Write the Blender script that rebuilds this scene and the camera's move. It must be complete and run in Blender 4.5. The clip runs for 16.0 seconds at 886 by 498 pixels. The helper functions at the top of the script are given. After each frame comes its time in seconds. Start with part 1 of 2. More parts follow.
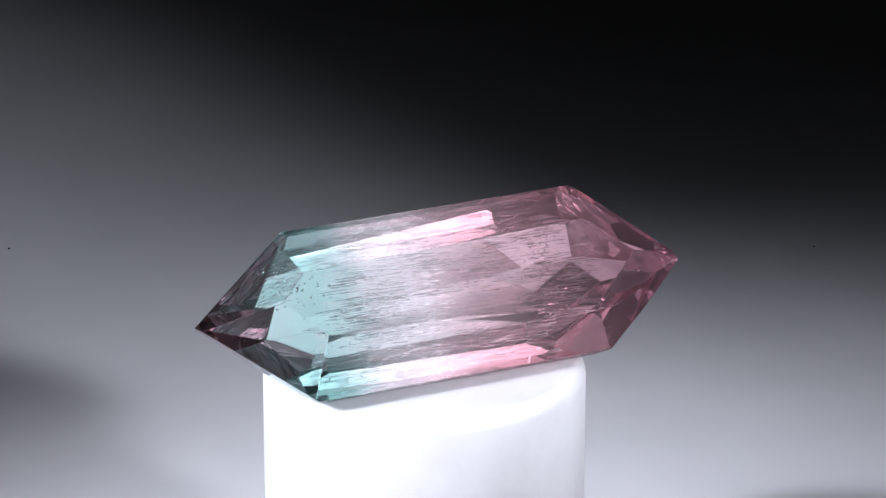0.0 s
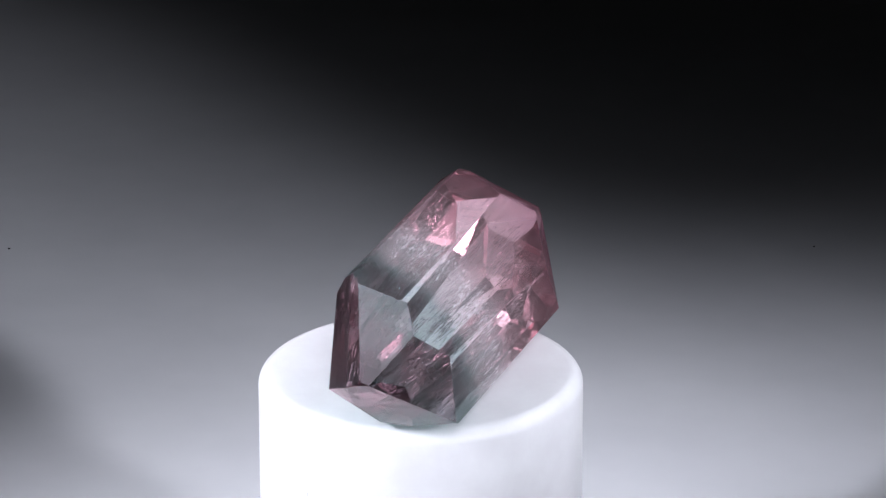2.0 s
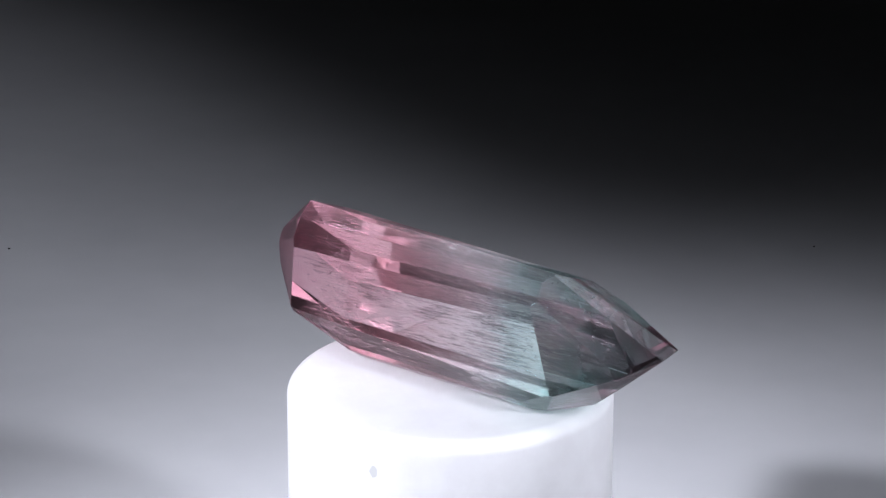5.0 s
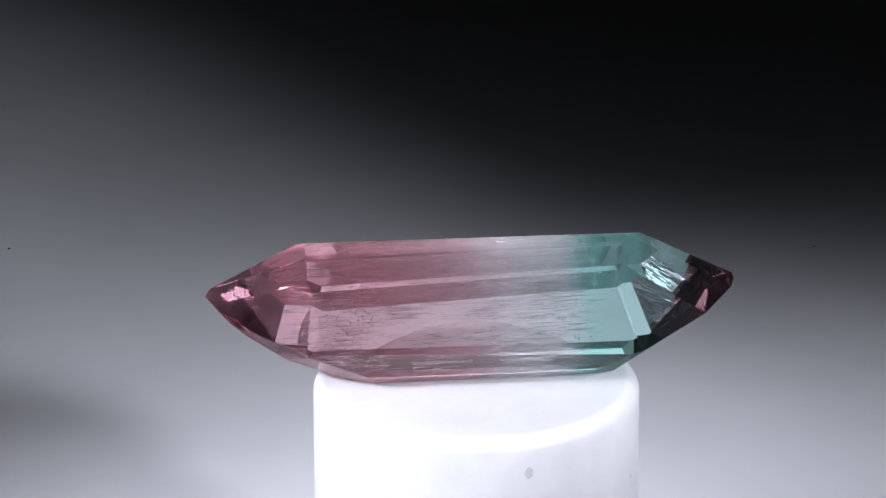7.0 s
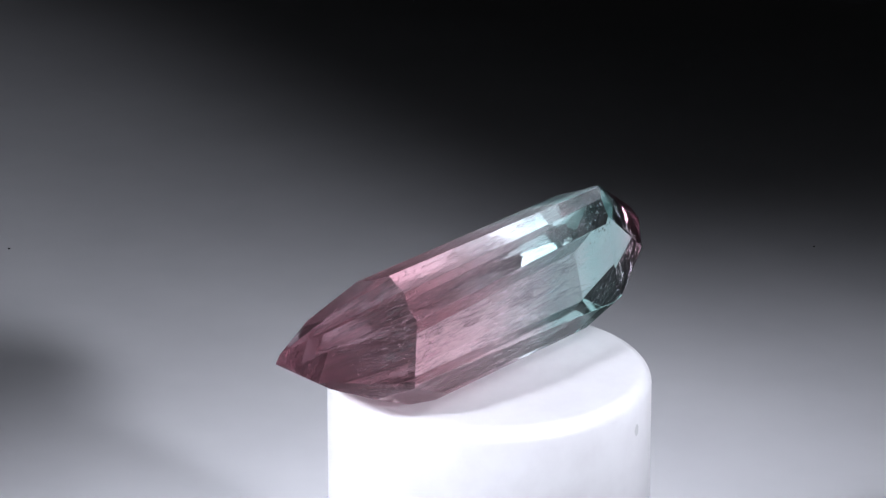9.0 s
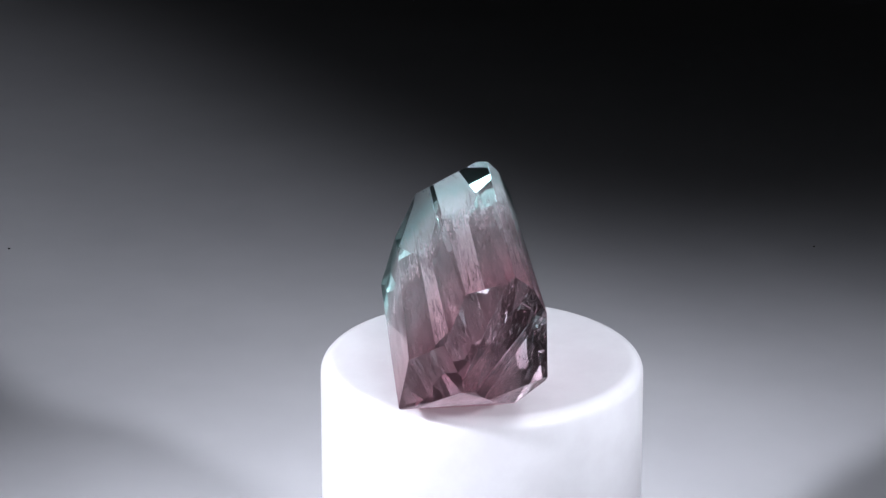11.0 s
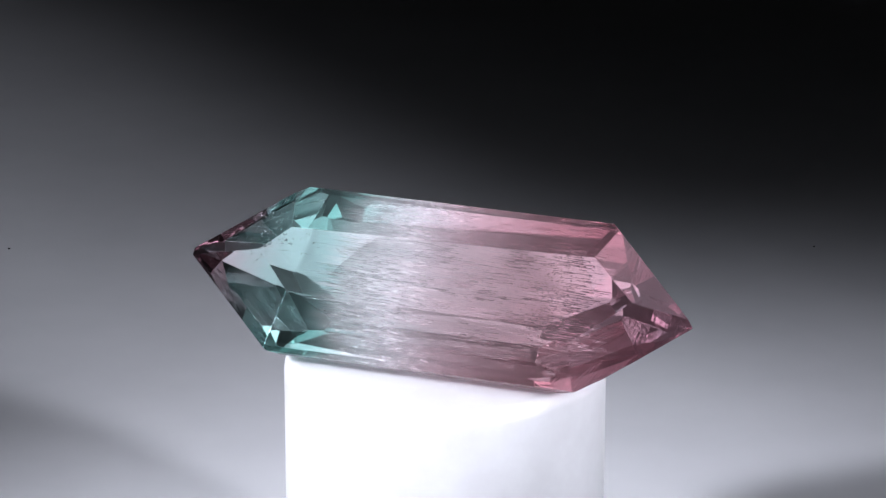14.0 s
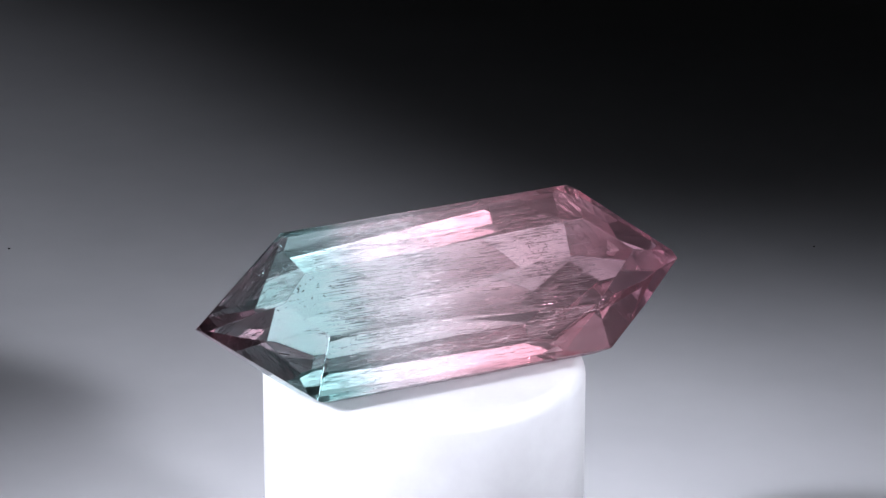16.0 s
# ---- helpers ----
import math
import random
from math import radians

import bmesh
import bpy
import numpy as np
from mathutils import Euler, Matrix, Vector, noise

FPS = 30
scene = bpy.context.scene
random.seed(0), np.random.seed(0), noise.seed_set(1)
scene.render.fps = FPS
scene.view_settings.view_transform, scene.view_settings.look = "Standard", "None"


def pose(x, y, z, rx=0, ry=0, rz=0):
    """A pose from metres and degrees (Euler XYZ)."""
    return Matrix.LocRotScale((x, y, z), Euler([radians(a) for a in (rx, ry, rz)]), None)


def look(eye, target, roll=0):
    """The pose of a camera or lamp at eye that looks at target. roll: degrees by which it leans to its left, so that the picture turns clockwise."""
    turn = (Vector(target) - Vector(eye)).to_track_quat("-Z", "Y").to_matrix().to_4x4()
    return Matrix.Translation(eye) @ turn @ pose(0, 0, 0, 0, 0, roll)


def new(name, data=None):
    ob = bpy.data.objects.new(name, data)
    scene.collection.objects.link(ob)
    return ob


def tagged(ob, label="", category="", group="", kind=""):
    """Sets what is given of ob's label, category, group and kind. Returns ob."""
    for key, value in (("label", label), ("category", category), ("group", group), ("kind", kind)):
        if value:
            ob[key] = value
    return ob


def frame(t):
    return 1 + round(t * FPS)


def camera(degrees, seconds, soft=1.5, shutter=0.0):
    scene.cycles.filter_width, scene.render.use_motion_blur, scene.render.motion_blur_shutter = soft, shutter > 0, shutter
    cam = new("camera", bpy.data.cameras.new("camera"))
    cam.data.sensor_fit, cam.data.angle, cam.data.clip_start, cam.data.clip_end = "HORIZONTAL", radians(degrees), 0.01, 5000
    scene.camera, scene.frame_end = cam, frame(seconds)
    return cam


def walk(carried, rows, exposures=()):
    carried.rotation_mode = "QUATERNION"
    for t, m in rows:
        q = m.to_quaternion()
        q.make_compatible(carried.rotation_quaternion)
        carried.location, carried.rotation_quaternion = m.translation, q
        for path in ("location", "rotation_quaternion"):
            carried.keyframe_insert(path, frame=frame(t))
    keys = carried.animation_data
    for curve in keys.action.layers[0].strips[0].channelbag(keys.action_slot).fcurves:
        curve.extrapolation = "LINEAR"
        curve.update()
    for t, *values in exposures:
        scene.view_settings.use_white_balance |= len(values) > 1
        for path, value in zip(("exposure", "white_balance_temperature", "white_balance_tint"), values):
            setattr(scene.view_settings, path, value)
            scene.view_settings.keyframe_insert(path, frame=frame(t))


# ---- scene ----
# The gem's plan is worked out in fiftieths of a millimetre.
S = 2e-5
SPIN = 360 / 15.97          # degrees a second, counter-clockwise from above
TILT = 21.0                 # the camera looks down by this much
FAR = 7500 * S              # from the camera to the turning axis
AXIS = Vector((20.8 * S, 0, 0))

cam = camera(11.93, 16.0, soft=1.4)
EYE = (0, -FAR * math.cos(radians(TILT)), FAR * math.sin(radians(TILT)))
walk(cam, [(0, pose(*EYE, 90 - TILT, 0, 0)), (16, pose(*EYE, 90 - TILT, 0, 0))])

# ---- light ----
FLOOR = -920 * S            # the paper under the pedestal
TOP = -222 * S              # the pedestal's top
scene.view_settings.exposure = 0.0

world = bpy.data.worlds.new("studio_dark")
world.use_nodes = True
world.node_tree.nodes["Background"].inputs[0].default_value = (0.9, 0.95, 1.0, 1)
world.node_tree.nodes["Background"].inputs[1].default_value = 0.0080
scene.world = world


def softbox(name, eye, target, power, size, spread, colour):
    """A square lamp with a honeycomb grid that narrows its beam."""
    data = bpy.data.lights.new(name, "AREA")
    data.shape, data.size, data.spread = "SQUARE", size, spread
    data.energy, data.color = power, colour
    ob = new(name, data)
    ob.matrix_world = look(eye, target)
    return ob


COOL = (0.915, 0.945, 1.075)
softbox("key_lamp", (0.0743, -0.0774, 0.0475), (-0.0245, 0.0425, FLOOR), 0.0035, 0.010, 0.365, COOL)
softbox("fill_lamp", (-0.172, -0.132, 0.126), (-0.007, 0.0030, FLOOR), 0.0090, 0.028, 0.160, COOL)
# unseen source, added to lighten the paper round the pedestal
softbox("added_top_lamp", (0.0680, -0.0480, 0.0861), (0.017, -0.0172, FLOOR), 0.0064, 0.097, 0.225, COOL)
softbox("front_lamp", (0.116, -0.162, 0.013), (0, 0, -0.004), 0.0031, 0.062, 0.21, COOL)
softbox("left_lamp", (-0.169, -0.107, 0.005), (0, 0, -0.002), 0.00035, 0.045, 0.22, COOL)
# small unseen panels added close round the stone to brighten what its facets mirror
softbox("helper_panel", (0.006, -0.030, 0.047), (0, 0, 0), 0.00078, 0.050, 0.80, COOL)
softbox("helper_panel", (-0.004, 0.038, 0.038), (0, 0, 0), 0.00036, 0.036, 0.9, COOL)
softbox("helper_panel", (0.0300, 0.0095, 0.0480), (0, 0, 0), 0.00230, 0.056, 0.85, COOL)
softbox("helper_panel", (-0.0451, -0.0327, 0.0060), (0, 0, 0), 0.00032, 0.020, 0.6, COOL)
softbox("helper_panel", (-0.038, -0.018, 0.037), (0, 0, 0), 0.00055, 0.036, 0.9, COOL)


# ---- materials ----
def material(name):
    m = bpy.data.materials.new(name)
    m.use_nodes = True
    t = m.node_tree
    return m, t, t.nodes["Principled BSDF"], t.nodes["Material Output"]


def node(t, kind, **values):
    n = t.nodes.new(kind)
    for k, v in values.items():
        n.inputs[k].default_value = v
    return n


def noise_mix(t, scale, low, high, detail=4, coords="Object", stretch=None):
    """A noise-driven colour between low and high."""
    co = t.nodes.new("ShaderNodeTexCoord")
    out = co.outputs[coords]
    if stretch:
        mp = node(t, "ShaderNodeMapping", Scale=stretch)
        t.links.new(out, mp.inputs[0])
        out = mp.outputs[0]
    n = node(t, "ShaderNodeTexNoise", Scale=scale, Detail=detail, Roughness=0.6)
    t.links.new(out, n.inputs["Vector"])
    r = t.nodes.new("ShaderNodeValToRGB")
    r.color_ramp.elements[0].position, r.color_ramp.elements[1].position = 0.35, 0.68
    r.color_ramp.elements[0].color, r.color_ramp.elements[1].color = (*low, 1), (*high, 1)
    t.links.new(n.outputs["Fac"], r.inputs[0])
    return r.outputs[0], n.outputs["Fac"]


def paper_material():
    m, t, b, _ = material("grey_paper")
    c, f = noise_mix(t, 90, (0.40, 0.40, 0.41), (0.44, 0.44, 0.45))
    t.links.new(c, b.inputs["Base Color"])
    b.inputs["Roughness"].default_value = 0.85
    b.inputs["Specular IOR Level"].default_value = 0.2
    return m


def plastic_material():
    m, t, b, _ = material("white_plastic")
    c, f = noise_mix(t, 700, (0.57, 0.563, 0.57), (0.61, 0.607, 0.612))
    t.links.new(c, b.inputs["Base Color"])
    b.inputs["Roughness"].default_value = 0.42
    b.inputs["Subsurface Weight"].default_value = 0.35
    b.inputs["Subsurface Scale"].default_value = 0.0015
    b.inputs["Subsurface Radius"].default_value = (1, 1, 1)
    fine = node(t, "ShaderNodeTexNoise", Scale=2600, Detail=3)
    bump = node(t, "ShaderNodeBump", Strength=0.12, Distance=0.00004)
    co = t.nodes.new("ShaderNodeTexCoord")
    t.links.new(co.outputs["Object"], fine.inputs["Vector"])
    t.links.new(fine.outputs["Fac"], bump.inputs["Height"])
    t.links.new(bump.outputs[0], b.inputs["Normal"])
    return m


def dark_material(name, value, rough=0.8):
    m, t, b, _ = material(name)
    c, f = noise_mix(t, 14, (value * 0.8,) * 3, (value * 1.2,) * 3)
    t.links.new(c, b.inputs["Base Color"])
    b.inputs["Roughness"].default_value = rough
    return m


def ramp_of(ramp, stops):
    els = ramp.color_ramp.elements
    while len(els) < len(stops):
        els.new(0.5)
    for e, (p, c) in zip(els, stops):
        e.position = p
    for e, (p, c) in zip(els, stops):
        e.color = (*c, 1)


def tourmaline_material():
    """Clear tourmaline, zoned along its length from mauve and teal to pink."""
    m, t, b, out = material("tourmaline")
    t.nodes.remove(b)
    co = t.nodes.new("ShaderNodeTexCoord")
    sep = t.nodes.new("ShaderNodeSeparateXYZ")
    t.links.new(co.outputs["Object"], sep.inputs[0])
    # streaks along the length make the zone borders ragged
    mp = node(t, "ShaderNodeMapping", Scale=(150, 4200, 4200))
    t.links.new(co.outputs["Object"], mp.inputs[0])
    streak = node(t, "ShaderNodeTexNoise", Scale=1.0, Detail=4, Roughness=0.65)
    t.links.new(mp.outputs[0], streak.inputs["Vector"])
    along = node(t, "ShaderNodeMapRange")
    along.inputs["From Min"].default_value = -493 * S
    along.inputs["From Max"].default_value = 444 * S
    t.links.new(sep.outputs["X"], along.inputs["Value"])
    mp3 = node(t, "ShaderNodeMapping", Scale=(260, 13000, 13000))
    t.links.new(co.outputs["Object"], mp3.inputs[0])
    hair = node(t, "ShaderNodeTexNoise", Scale=1.0, Detail=3, Roughness=0.6)
    t.links.new(mp3.outputs[0], hair.inputs["Vector"])
    ragged = t.nodes.new("ShaderNodeMath")
    ragged.operation = "MULTIPLY_ADD"
    ragged.inputs[1].default_value = 0.09
    t.links.new(hair.outputs["Fac"], ragged.inputs[0])
    t.links.new(along.outputs["Result"], ragged.inputs[2])
    sway = t.nodes.new("ShaderNodeMath")
    sway.operation = "MULTIPLY_ADD"
    sway.inputs[1].default_value = 0.10
    t.links.new(streak.outputs["Fac"], sway.inputs[0])
    t.links.new(ragged.outputs[0], sway.inputs[2])
    ramp = t.nodes.new("ShaderNodeValToRGB")
    zones = [(0.03, (0.77, 0.65, 0.70)), (0.17, (0.89, 0.85, 0.865)), (0.26, (0.76, 0.91, 0.89)), (0.365, (0.75, 0.925, 0.905)),
             (0.41, (0.96, 0.975, 0.975)), (0.51, (0.98, 0.955, 0.97)), (0.60, (0.968, 0.86, 0.885)), (0.80, (0.95, 0.77, 0.80)),
             (0.94, (0.91, 0.70, 0.75)), (1.0, (0.85, 0.62, 0.68))]
    ramp_of(ramp, zones)
    t.links.new(sway.outputs[0], ramp.inputs[0])
    bump = node(t, "ShaderNodeBump", Strength=0.006, Distance=0.00002)
    t.links.new(streak.outputs["Fac"], bump.inputs["Height"])
    glass = node(t, "ShaderNodeBsdfGlass", Roughness=0.0, IOR=1.63)
    t.links.new(ramp.outputs[0], glass.inputs["Color"])
    t.links.new(bump.outputs[0], glass.inputs["Normal"])
    # silk: a milky cloud in the middle of the stone, drawn out along it, with fine threads that scatter light
    mp2 = node(t, "ShaderNodeMapping", Scale=(2200, 14000, 14000))
    t.links.new(co.outputs["Object"], mp2.inputs[0])
    thread = node(t, "ShaderNodeTexNoise", Scale=1.0, Detail=5, Roughness=0.65)
    t.links.new(mp2.outputs[0], thread.inputs["Vector"])
    veil = t.nodes.new("ShaderNodeValToRGB")
    ramp_of(veil, [(0.40, (0.30,) * 3), (0.58, (0.42,) * 3), (0.72, (1.0,) * 3)])
    t.links.new(thread.outputs["Fac"], veil.inputs[0])
    cloud = t.nodes.new("ShaderNodeValToRGB")
    ramp_of(cloud, [(0.30, (0.50,) * 3), (0.68, (0.95,) * 3)])
    t.links.new(streak.outputs["Fac"], cloud.inputs[0])
    where = t.nodes.new("ShaderNodeValToRGB")
    ramp_of(where, [(0.16, (0.01,) * 3), (0.25, (0.06,) * 3), (0.32, (0.55,) * 3), (0.43, (0.90,) * 3), (0.53, (0.46,) * 3), (0.70, (0.24,) * 3), (0.86, (0.14,) * 3), (1.0, (0.22,) * 3)])
    t.links.new(along.outputs["Result"], where.inputs[0])
    amount, thick = t.nodes.new("ShaderNodeMath"), t.nodes.new("ShaderNodeMath")
    amount.operation = thick.operation = "MULTIPLY"
    t.links.new(veil.outputs[0], thick.inputs[0])
    t.links.new(cloud.outputs[0], thick.inputs[1])
    t.links.new(thick.outputs[0], amount.inputs[0])
    # brightness put into the colour: milky diffuse is stronger crownward, weaker below
    high = node(t, "ShaderNodeMapRange")
    high.inputs["From Min"].default_value, high.inputs["From Max"].default_value = -70 * S, 4 * S
    high.inputs["To Min"].default_value = 0.12
    t.links.new(sep.outputs["Z"], high.inputs["Value"])
    crown_lift = t.nodes.new("ShaderNodeMath")
    crown_lift.operation = "MULTIPLY"
    t.links.new(where.outputs[0], crown_lift.inputs[0])
    t.links.new(high.outputs["Result"], crown_lift.inputs[1])
    t.links.new(crown_lift.outputs[0], amount.inputs[1])
    diffuse, through_light, both, mixed = (t.nodes.new(k) for k in ("ShaderNodeBsdfDiffuse", "ShaderNodeBsdfTranslucent", "ShaderNodeMixShader", "ShaderNodeMixShader"))
    deep = t.nodes.new("ShaderNodeMix")
    deep.data_type, deep.blend_type = "RGBA", "MULTIPLY"
    deep.inputs[0].default_value = 1.0
    t.links.new(ramp.outputs[0], deep.inputs[6])
    t.links.new(ramp.outputs[0], deep.inputs[7])
    for n in (diffuse, through_light):
        t.links.new(deep.outputs[2], n.inputs["Color"])
    both.inputs[0].default_value = 0.3
    t.links.new(diffuse.outputs[0], both.inputs[1])
    t.links.new(through_light.outputs[0], both.inputs[2])
    t.links.new(amount.outputs[0], mixed.inputs[0])
    t.links.new(glass.outputs[0], mixed.inputs[1])
    t.links.new(both.outputs[0], mixed.inputs[2])
    t.links.new(mixed.outputs[0], out.inputs["Surface"])
    return m


def tube_material():
    """Hollow growth tubes inside the stone: air within the crystal."""
    m, t, b, out = material("hollow_needle")
    t.nodes.remove(b)
    air = node(t, "ShaderNodeBsdfGlass", Roughness=0.0, IOR=0.62, Color=(0.97, 0.97, 0.98, 1))
    t.links.new(air.outputs[0], out.inputs["Surface"])
    return m


PAPER = paper_material()
PLASTIC = plastic_material()
TOURMALINE = tourmaline_material()
TUBE = tube_material()
BLACK = dark_material("black_cloth", 0.01)
SCUFF = dark_material("scuffed_plastic", 0.48)
LINT = dark_material("dark_lint", 0.02)


# ---- building ----
def part(name, bm, mat, parent=None, label="", smooth=False):
    me = bpy.data.meshes.new(name)
    bmesh.ops.recalc_face_normals(bm, faces=bm.faces)
    for f in bm.faces:
        f.smooth = smooth
    bm.to_mesh(me)
    bm.free()
    me.materials.append(mat)
    ob = new(name, me)
    if parent:
        ob.parent = parent
    if label:
        ob["label"] = label
    return ob


def box_bm(x0, x1, y0, y1, z0, z1):
    bm = bmesh.new()
    bmesh.ops.create_cube(bm, size=1)
    for v in bm.verts:
        v.co = Vector(((x0 + x1) / 2 + v.co.x * (x1 - x0), (y0 + y1) / 2 + v.co.y * (y1 - y0), (z0 + z1) / 2 + v.co.z * (z1 - z0)))
    return bm


# ---- the setting ----
R = 0.42
ground = tagged(part("ground", box_bm(-R, R, -R, R, FLOOR - 0.002, FLOOR), PAPER), "smooth grey background paper under the pedestal", "paper", kind="structure")
for name, b in (("wall_north", (-R, R, R, R + .02, FLOOR, R)), ("wall_south", (-R, R, -R - .02, -R, FLOOR, R)),
                ("wall_east", (R, R + .02, -R, R, FLOOR, R)), ("wall_west", (-R - .02, -R, -R, R, FLOOR, R))):
    tagged(part(name, box_bm(*b), BLACK), "black cloth closing the dark studio", "backdrop", kind="structure")


# ---- pedestal ----
def pedestal(radius, height, rim):
    """A turned rod with a softly rounded rim, its origin at the base."""
    profile = [(radius, 0.0), (radius, height - rim)]
    for k in range(1, 9):
        a = k / 8 * math.pi / 2
        profile.append((radius - rim + rim * math.cos(a), height - rim + rim * math.sin(a)))
    profile.append((radius * 0.5, height))
    bm = bmesh.new()
    n = 128
    rings = [[bm.verts.new((r * math.cos(2 * math.pi * i / n), r * math.sin(2 * math.pi * i / n), z)) for i in range(n)] for r, z in profile]
    for a, b in zip(rings, rings[1:]):
        for i in range(n):
            bm.faces.new((a[i], a[(i + 1) % n], b[(i + 1) % n], b[i]))
    bm.faces.new(rings[0])
    bm.faces.new(rings[-1])
    return part("pedestal", bm, PLASTIC, smooth=True)


ped = tagged(pedestal(290 * S, TOP - FLOOR, 26 * S), "white matte plastic cylinder pedestal with rounded rim", "pedestal")


def scuff(parent, radius, angle, height, wide, high):
    """A small worn spot that follows the rod's curve, a hair proud of it."""
    bm = bmesh.new()
    rng = random.Random(3)
    centre = bm.verts.new((radius * math.cos(angle), radius * math.sin(angle), height))
    ring = []
    for k in range(14):
        a = 2 * math.pi * k / 14
        f = rng.uniform(0.88, 1.1)
        b = angle + wide * f * math.cos(a) / radius
        ring.append(bm.verts.new(((radius + 0.3 * S) * math.cos(b), (radius + 0.3 * S) * math.sin(b), height + high * f * math.sin(a))))
    centre.co.x, centre.co.y = (radius + 0.6 * S) * math.cos(angle), (radius + 0.6 * S) * math.sin(angle)
    for k in range(14):
        bm.faces.new((centre, ring[k], ring[(k + 1) % 14]))
    return part("scuff", bm, SCUFF, parent, "small grey-brown scuff")


scuff(ped, 290 * S, radians(130), TOP - FLOOR - 66 * S, 8 * S, 11 * S)
scuff(ped, 290 * S, radians(-178), TOP - FLOOR - 150 * S, 3 * S, 4 * S)


def dust(x, y, size):
    """A crumb of lint on the paper."""
    rng = random.Random(int(abs(x) * 1e6))
    bm = bmesh.new()
    bmesh.ops.create_icosphere(bm, subdivisions=2, radius=size)
    for v in bm.verts:
        v.co *= rng.uniform(0.8, 1.2)
        v.co.z = v.co.z * 0.6
    low = min(v.co.z for v in bm.verts)
    for v in bm.verts:
        v.co.z -= low
    ob = part("dust_speck", bm, LINT)
    ob.location = (x, y, FLOOR)
    return tagged(ob, "tiny dark speck of lint on grey paper", "dust", "specks on the paper")


dust(-1030 * S, 2395 * S, 3.2 * S)
dust(882 * S, 2410 * S, 2.6 * S)


# ---- gem ----
# Facets of the stone: bearing round it, slope from the table's normal (degrees), reach from its middle.
GIRDLE = [(-88.8, 89.8, 168.2), (91.3, 89.4, 145.5), (126.9, 90.2, 297.4), (-52.6, 90.1, 283.6), (47.8, 89.6, 285.2)]
CROWN = [(-91.7, 24, 72.8), (92.8, 30, 68.5), (-135, 25.5, 150.5), (133.4, 32.2, 168.4), (-48, 26, 136), (49.9, 29.6, 144.6)]
UPPER_PAVILION = [(-88.6, 118.2, 155.2), (91.7, 115.9, 147.6), (-130.3, 111.3, 318), (123.9, 111.9, 272.8), (-50.2, 115.9, 261.4), (44.3, 106, 289.2)]
MIDDLE_PAVILION = [(-89.2, 129.4, 157.4), (93, 142.2, 140.7), (-140.4, 142.3, 289.2), (127.9, 133.1, 273.2), (38.9, 123.7, 278.9)]
LOWER_PAVILION = [(-87.8, 161.5, 180.2), (90.2, 165.6, 164.2), (-136.9, 162.5, 232.3), (-46.9, 154.6, 213.9)]
CORNERS = [(-109.5, 114.3, 247.6), (-109, 130.7, 229.6), (117, 134.3, 220.1), (-57.6, 124.3, 222.6)]
NOSES = [(214.1, 130.2, 345.2), (180, 75, 480), (0, 124, 360), (1, 141.7, 289)]
TABLE = (90, 0, 44)


def cut_gem():
    """A step-cut stone: a block cut by facet planes. x runs along the stone, y across it, z out of its table."""
    bm = box_bm(-700, 700, -400, 400, -300, 300)
    for bearing, slope, reach in GIRDLE + CROWN + [TABLE] + UPPER_PAVILION + MIDDLE_PAVILION + LOWER_PAVILION + CORNERS + NOSES:
        b, a = radians(bearing), radians(slope)
        n = Vector((math.cos(b) * math.sin(a), math.sin(b) * math.sin(a), math.cos(a)))
        r = bmesh.ops.bisect_plane(bm, geom=bm.verts[:] + bm.edges[:] + bm.faces[:], plane_co=n * reach, plane_no=n, clear_outer=True, dist=1e-4)
        edges = [e for e in r["geom_cut"] if isinstance(e, bmesh.types.BMEdge)]
        if edges:
            bmesh.ops.contextual_create(bm, geom=edges)
    bmesh.ops.remove_doubles(bm, verts=bm.verts, dist=1.5)
    bmesh.ops.dissolve_limit(bm, angle_limit=radians(0.6), verts=bm.verts, edges=bm.edges)
    # the polished edges are very slightly rounded
    bmesh.ops.bevel(bm, geom=bm.edges[:], offset=0.4, segments=1, affect="EDGES", clamp_overlap=True)
    for v in bm.verts:
        v.co *= S
    return bm


gem = tagged(new("gemstone"), "long step-cut tourmaline, teal fading through clear to pink, on pedestal", "gemstone")
stone = part("stone", cut_gem(), TOURMALINE, gem)


def inside(p, margin):
    """Whether a point in the stone's plan lies under every facet by that margin."""
    for bearing, slope, reach in GIRDLE + CROWN + [TABLE] + UPPER_PAVILION + MIDDLE_PAVILION + LOWER_PAVILION + CORNERS + NOSES:
        b, a = radians(bearing), radians(slope)
        if p.x * math.cos(b) * math.sin(a) + p.y * math.sin(b) * math.sin(a) + p.z * math.cos(a) > reach - margin:
            return False
    return True


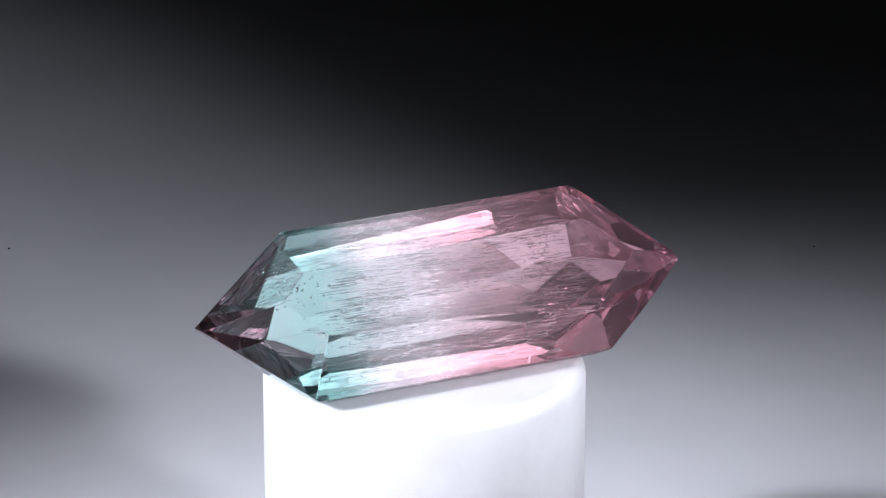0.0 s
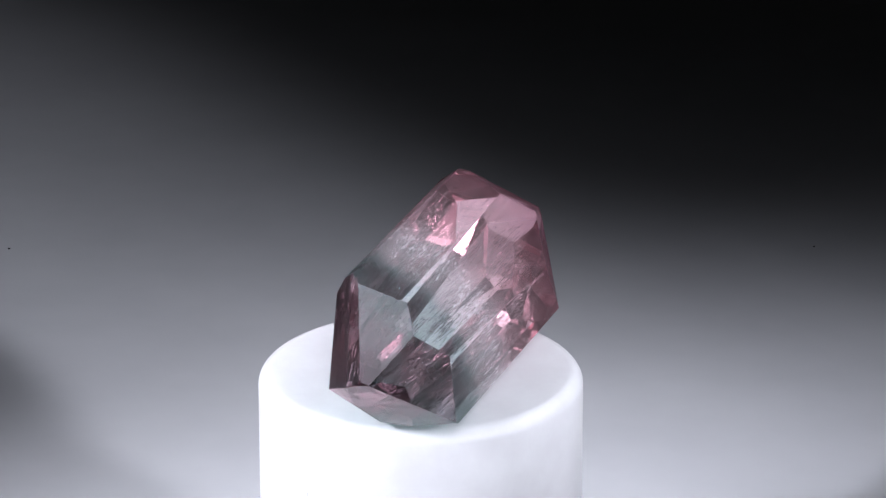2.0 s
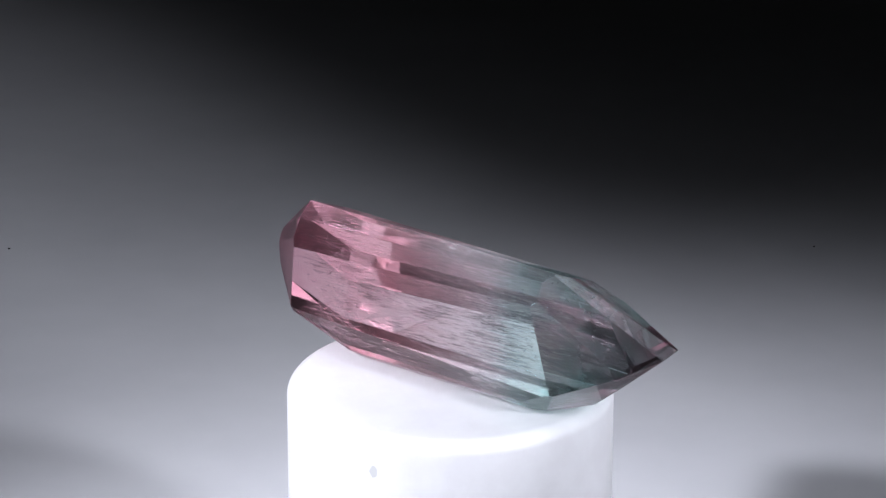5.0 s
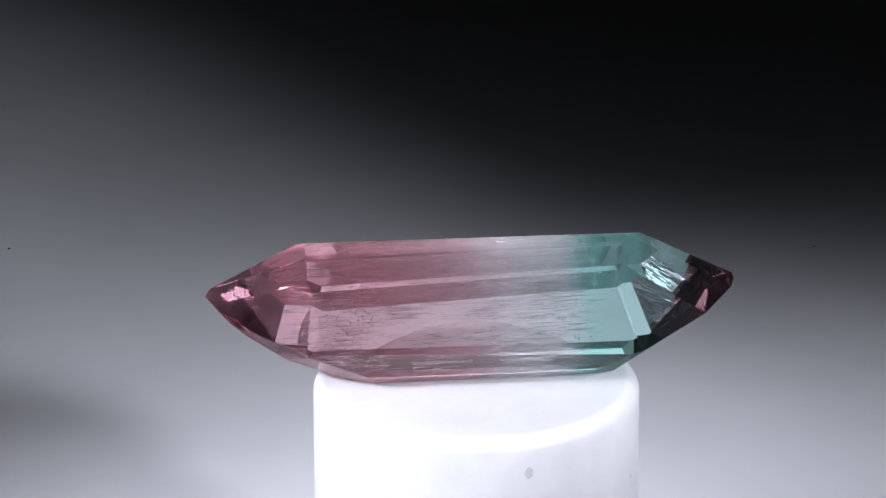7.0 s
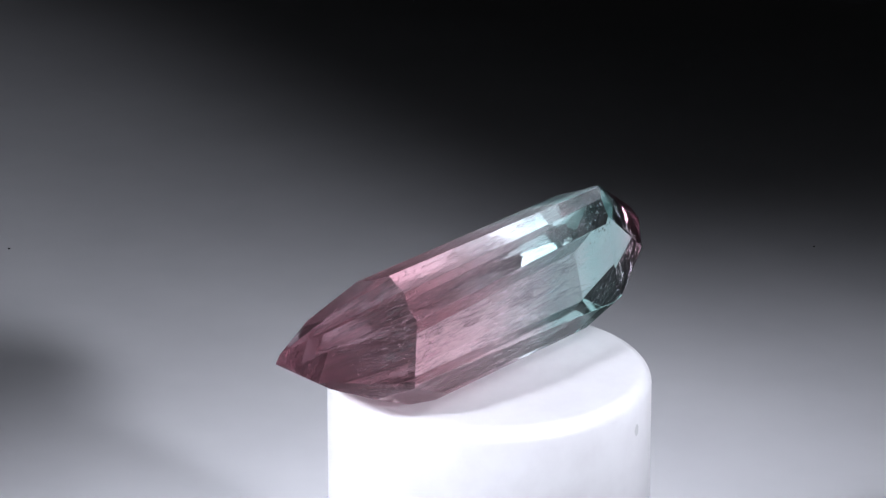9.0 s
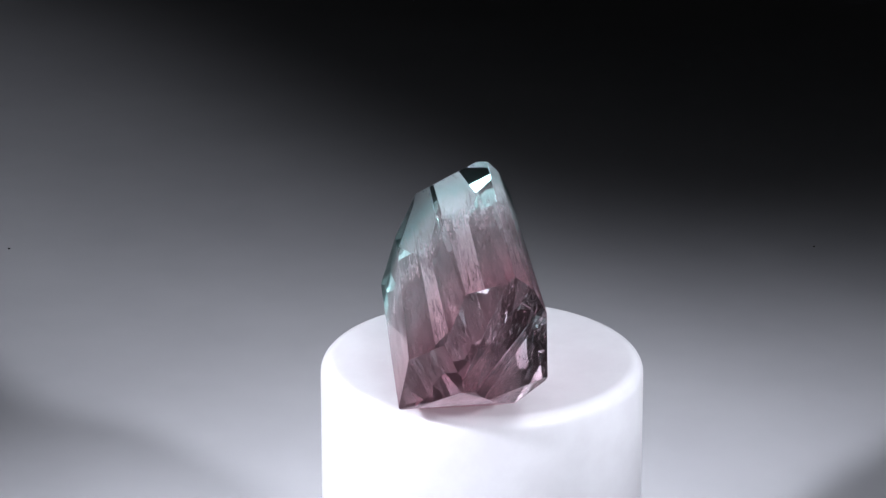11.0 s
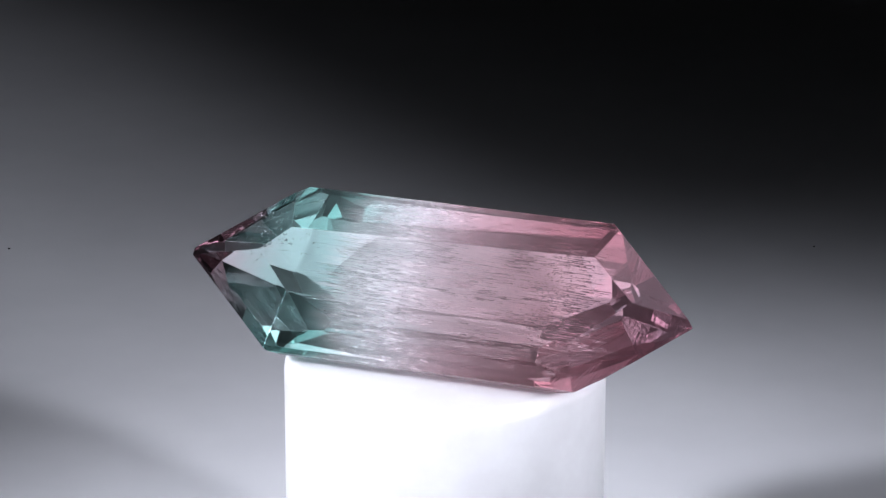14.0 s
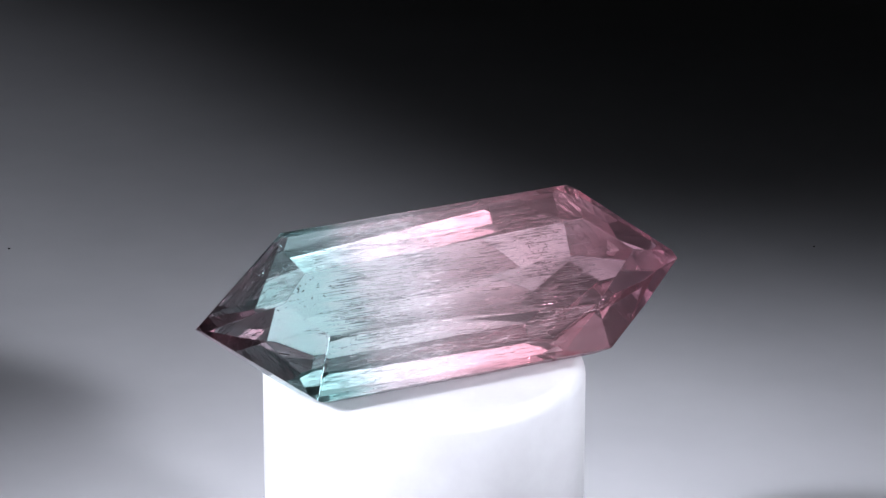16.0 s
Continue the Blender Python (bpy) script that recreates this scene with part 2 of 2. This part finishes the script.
def growth_tubes(count):
    """Thin needles that lie along the stone, thickest where one colour gives way to the next."""
    rng = random.Random(7)
    bm = bmesh.new()
    borders = (-190, -165, -140, -60, 30, 80, 130, 180, 215)
    bundles = [(rng.gauss(rng.choice(borders), 16), rng.uniform(-130, 130), rng.uniform(-150, 30)) for _ in range(150)]
    made = 0
    while made < count:
        bx, by, bz = rng.choice(bundles)
        p = Vector((bx + rng.gauss(0, 22), by + rng.gauss(0, 7), bz + rng.gauss(0, 6)))
        long, r = rng.uniform(2, 8) + rng.random() ** 3 * 26, rng.uniform(0.3, 0.85)
        along = Vector((long, rng.uniform(-0.02, 0.02) * long, rng.uniform(-0.02, 0.02) * long))
        if not inside(p - along, 3) or not inside(p + along, 3):
            continue
        made += 1
        tail, head = [], []
        for k in range(4):
            a = k * math.pi / 2 + 0.4
            c = Vector((0, math.cos(a) * r, math.sin(a) * r))
            tail.append(bm.verts.new((p - along + c * 0.4) * S))
            head.append(bm.verts.new((p + along + c) * S))
        for k in range(4):
            bm.faces.new((tail[k], tail[(k + 1) % 4], head[(k + 1) % 4], head[k]))
        bm.faces.new(tail)
        bm.faces.new(head)
    return tagged(part("growth_tubes", bm, TUBE, gem, "fine pale needles along the stone"), kind="stuff")


def speckled_veil(count, middle, spread, sizes, seed, label):
    """A healed crack: a cloud of tiny flat cavities."""
    rng = random.Random(seed)
    bm = bmesh.new()
    made = 0
    while made < count:
        p = Vector([rng.gauss(m, d) for m, d in zip(middle, spread)])
        if not inside(p, 4):
            continue
        made += 1
        u = Vector((rng.gauss(0, 1), rng.gauss(0, 0.6), rng.gauss(0, 0.6))).normalized()
        w = u.orthogonal().normalized()
        v = u.cross(w)
        r = rng.uniform(*sizes)
        ring = [bm.verts.new((p + u * r * 1.5 * math.cos(k * math.pi / 3) + w * r * math.sin(k * math.pi / 3)) * S) for k in range(6)]
        top, low = bm.verts.new((p + v * r * 0.35) * S), bm.verts.new((p - v * r * 0.35) * S)
        for k in range(6):
            bm.faces.new((ring[k], ring[(k + 1) % 6], top))
            bm.faces.new((ring[(k + 1) % 6], ring[k], low))
    return tagged(part("veil", bm, TUBE, gem, label), kind="stuff")


growth_tubes(1800)
speckled_veil(300, (175, 0, -45), (26, 80, 55), (0.6, 1.8), 11, "speckled veil in the pink end")
speckled_veil(130, (-355, 45, 2), (34, 26, 12), (0.8, 2.4), 12, "sparkling feather in the teal end")
speckled_veil(160, (-215, -10, -50), (30, 70, 50), (0.5, 1.5), 13, "speckled veil in the teal zone")


# ---- turning ----
def motions():
    steps = [i * 0.5 for i in range(33)]
    rows, gems = [], []
    for t in steps:
        a = SPIN * t
        turn = Matrix.Translation(AXIS) @ pose(0, 0, 0, 0, 0, a)
        rows.append((t, turn @ pose(-54.3 * S, 31.1 * S, FLOOR)))
        gems.append((t, turn @ pose(0, 0, 0, 0, 2.00, 26.17) @ pose(9.0 * S, -9.2 * S, -61.1 * S, 52.80, 0, 0)))
    walk(ped, rows)
    walk(gem, gems)


motions()
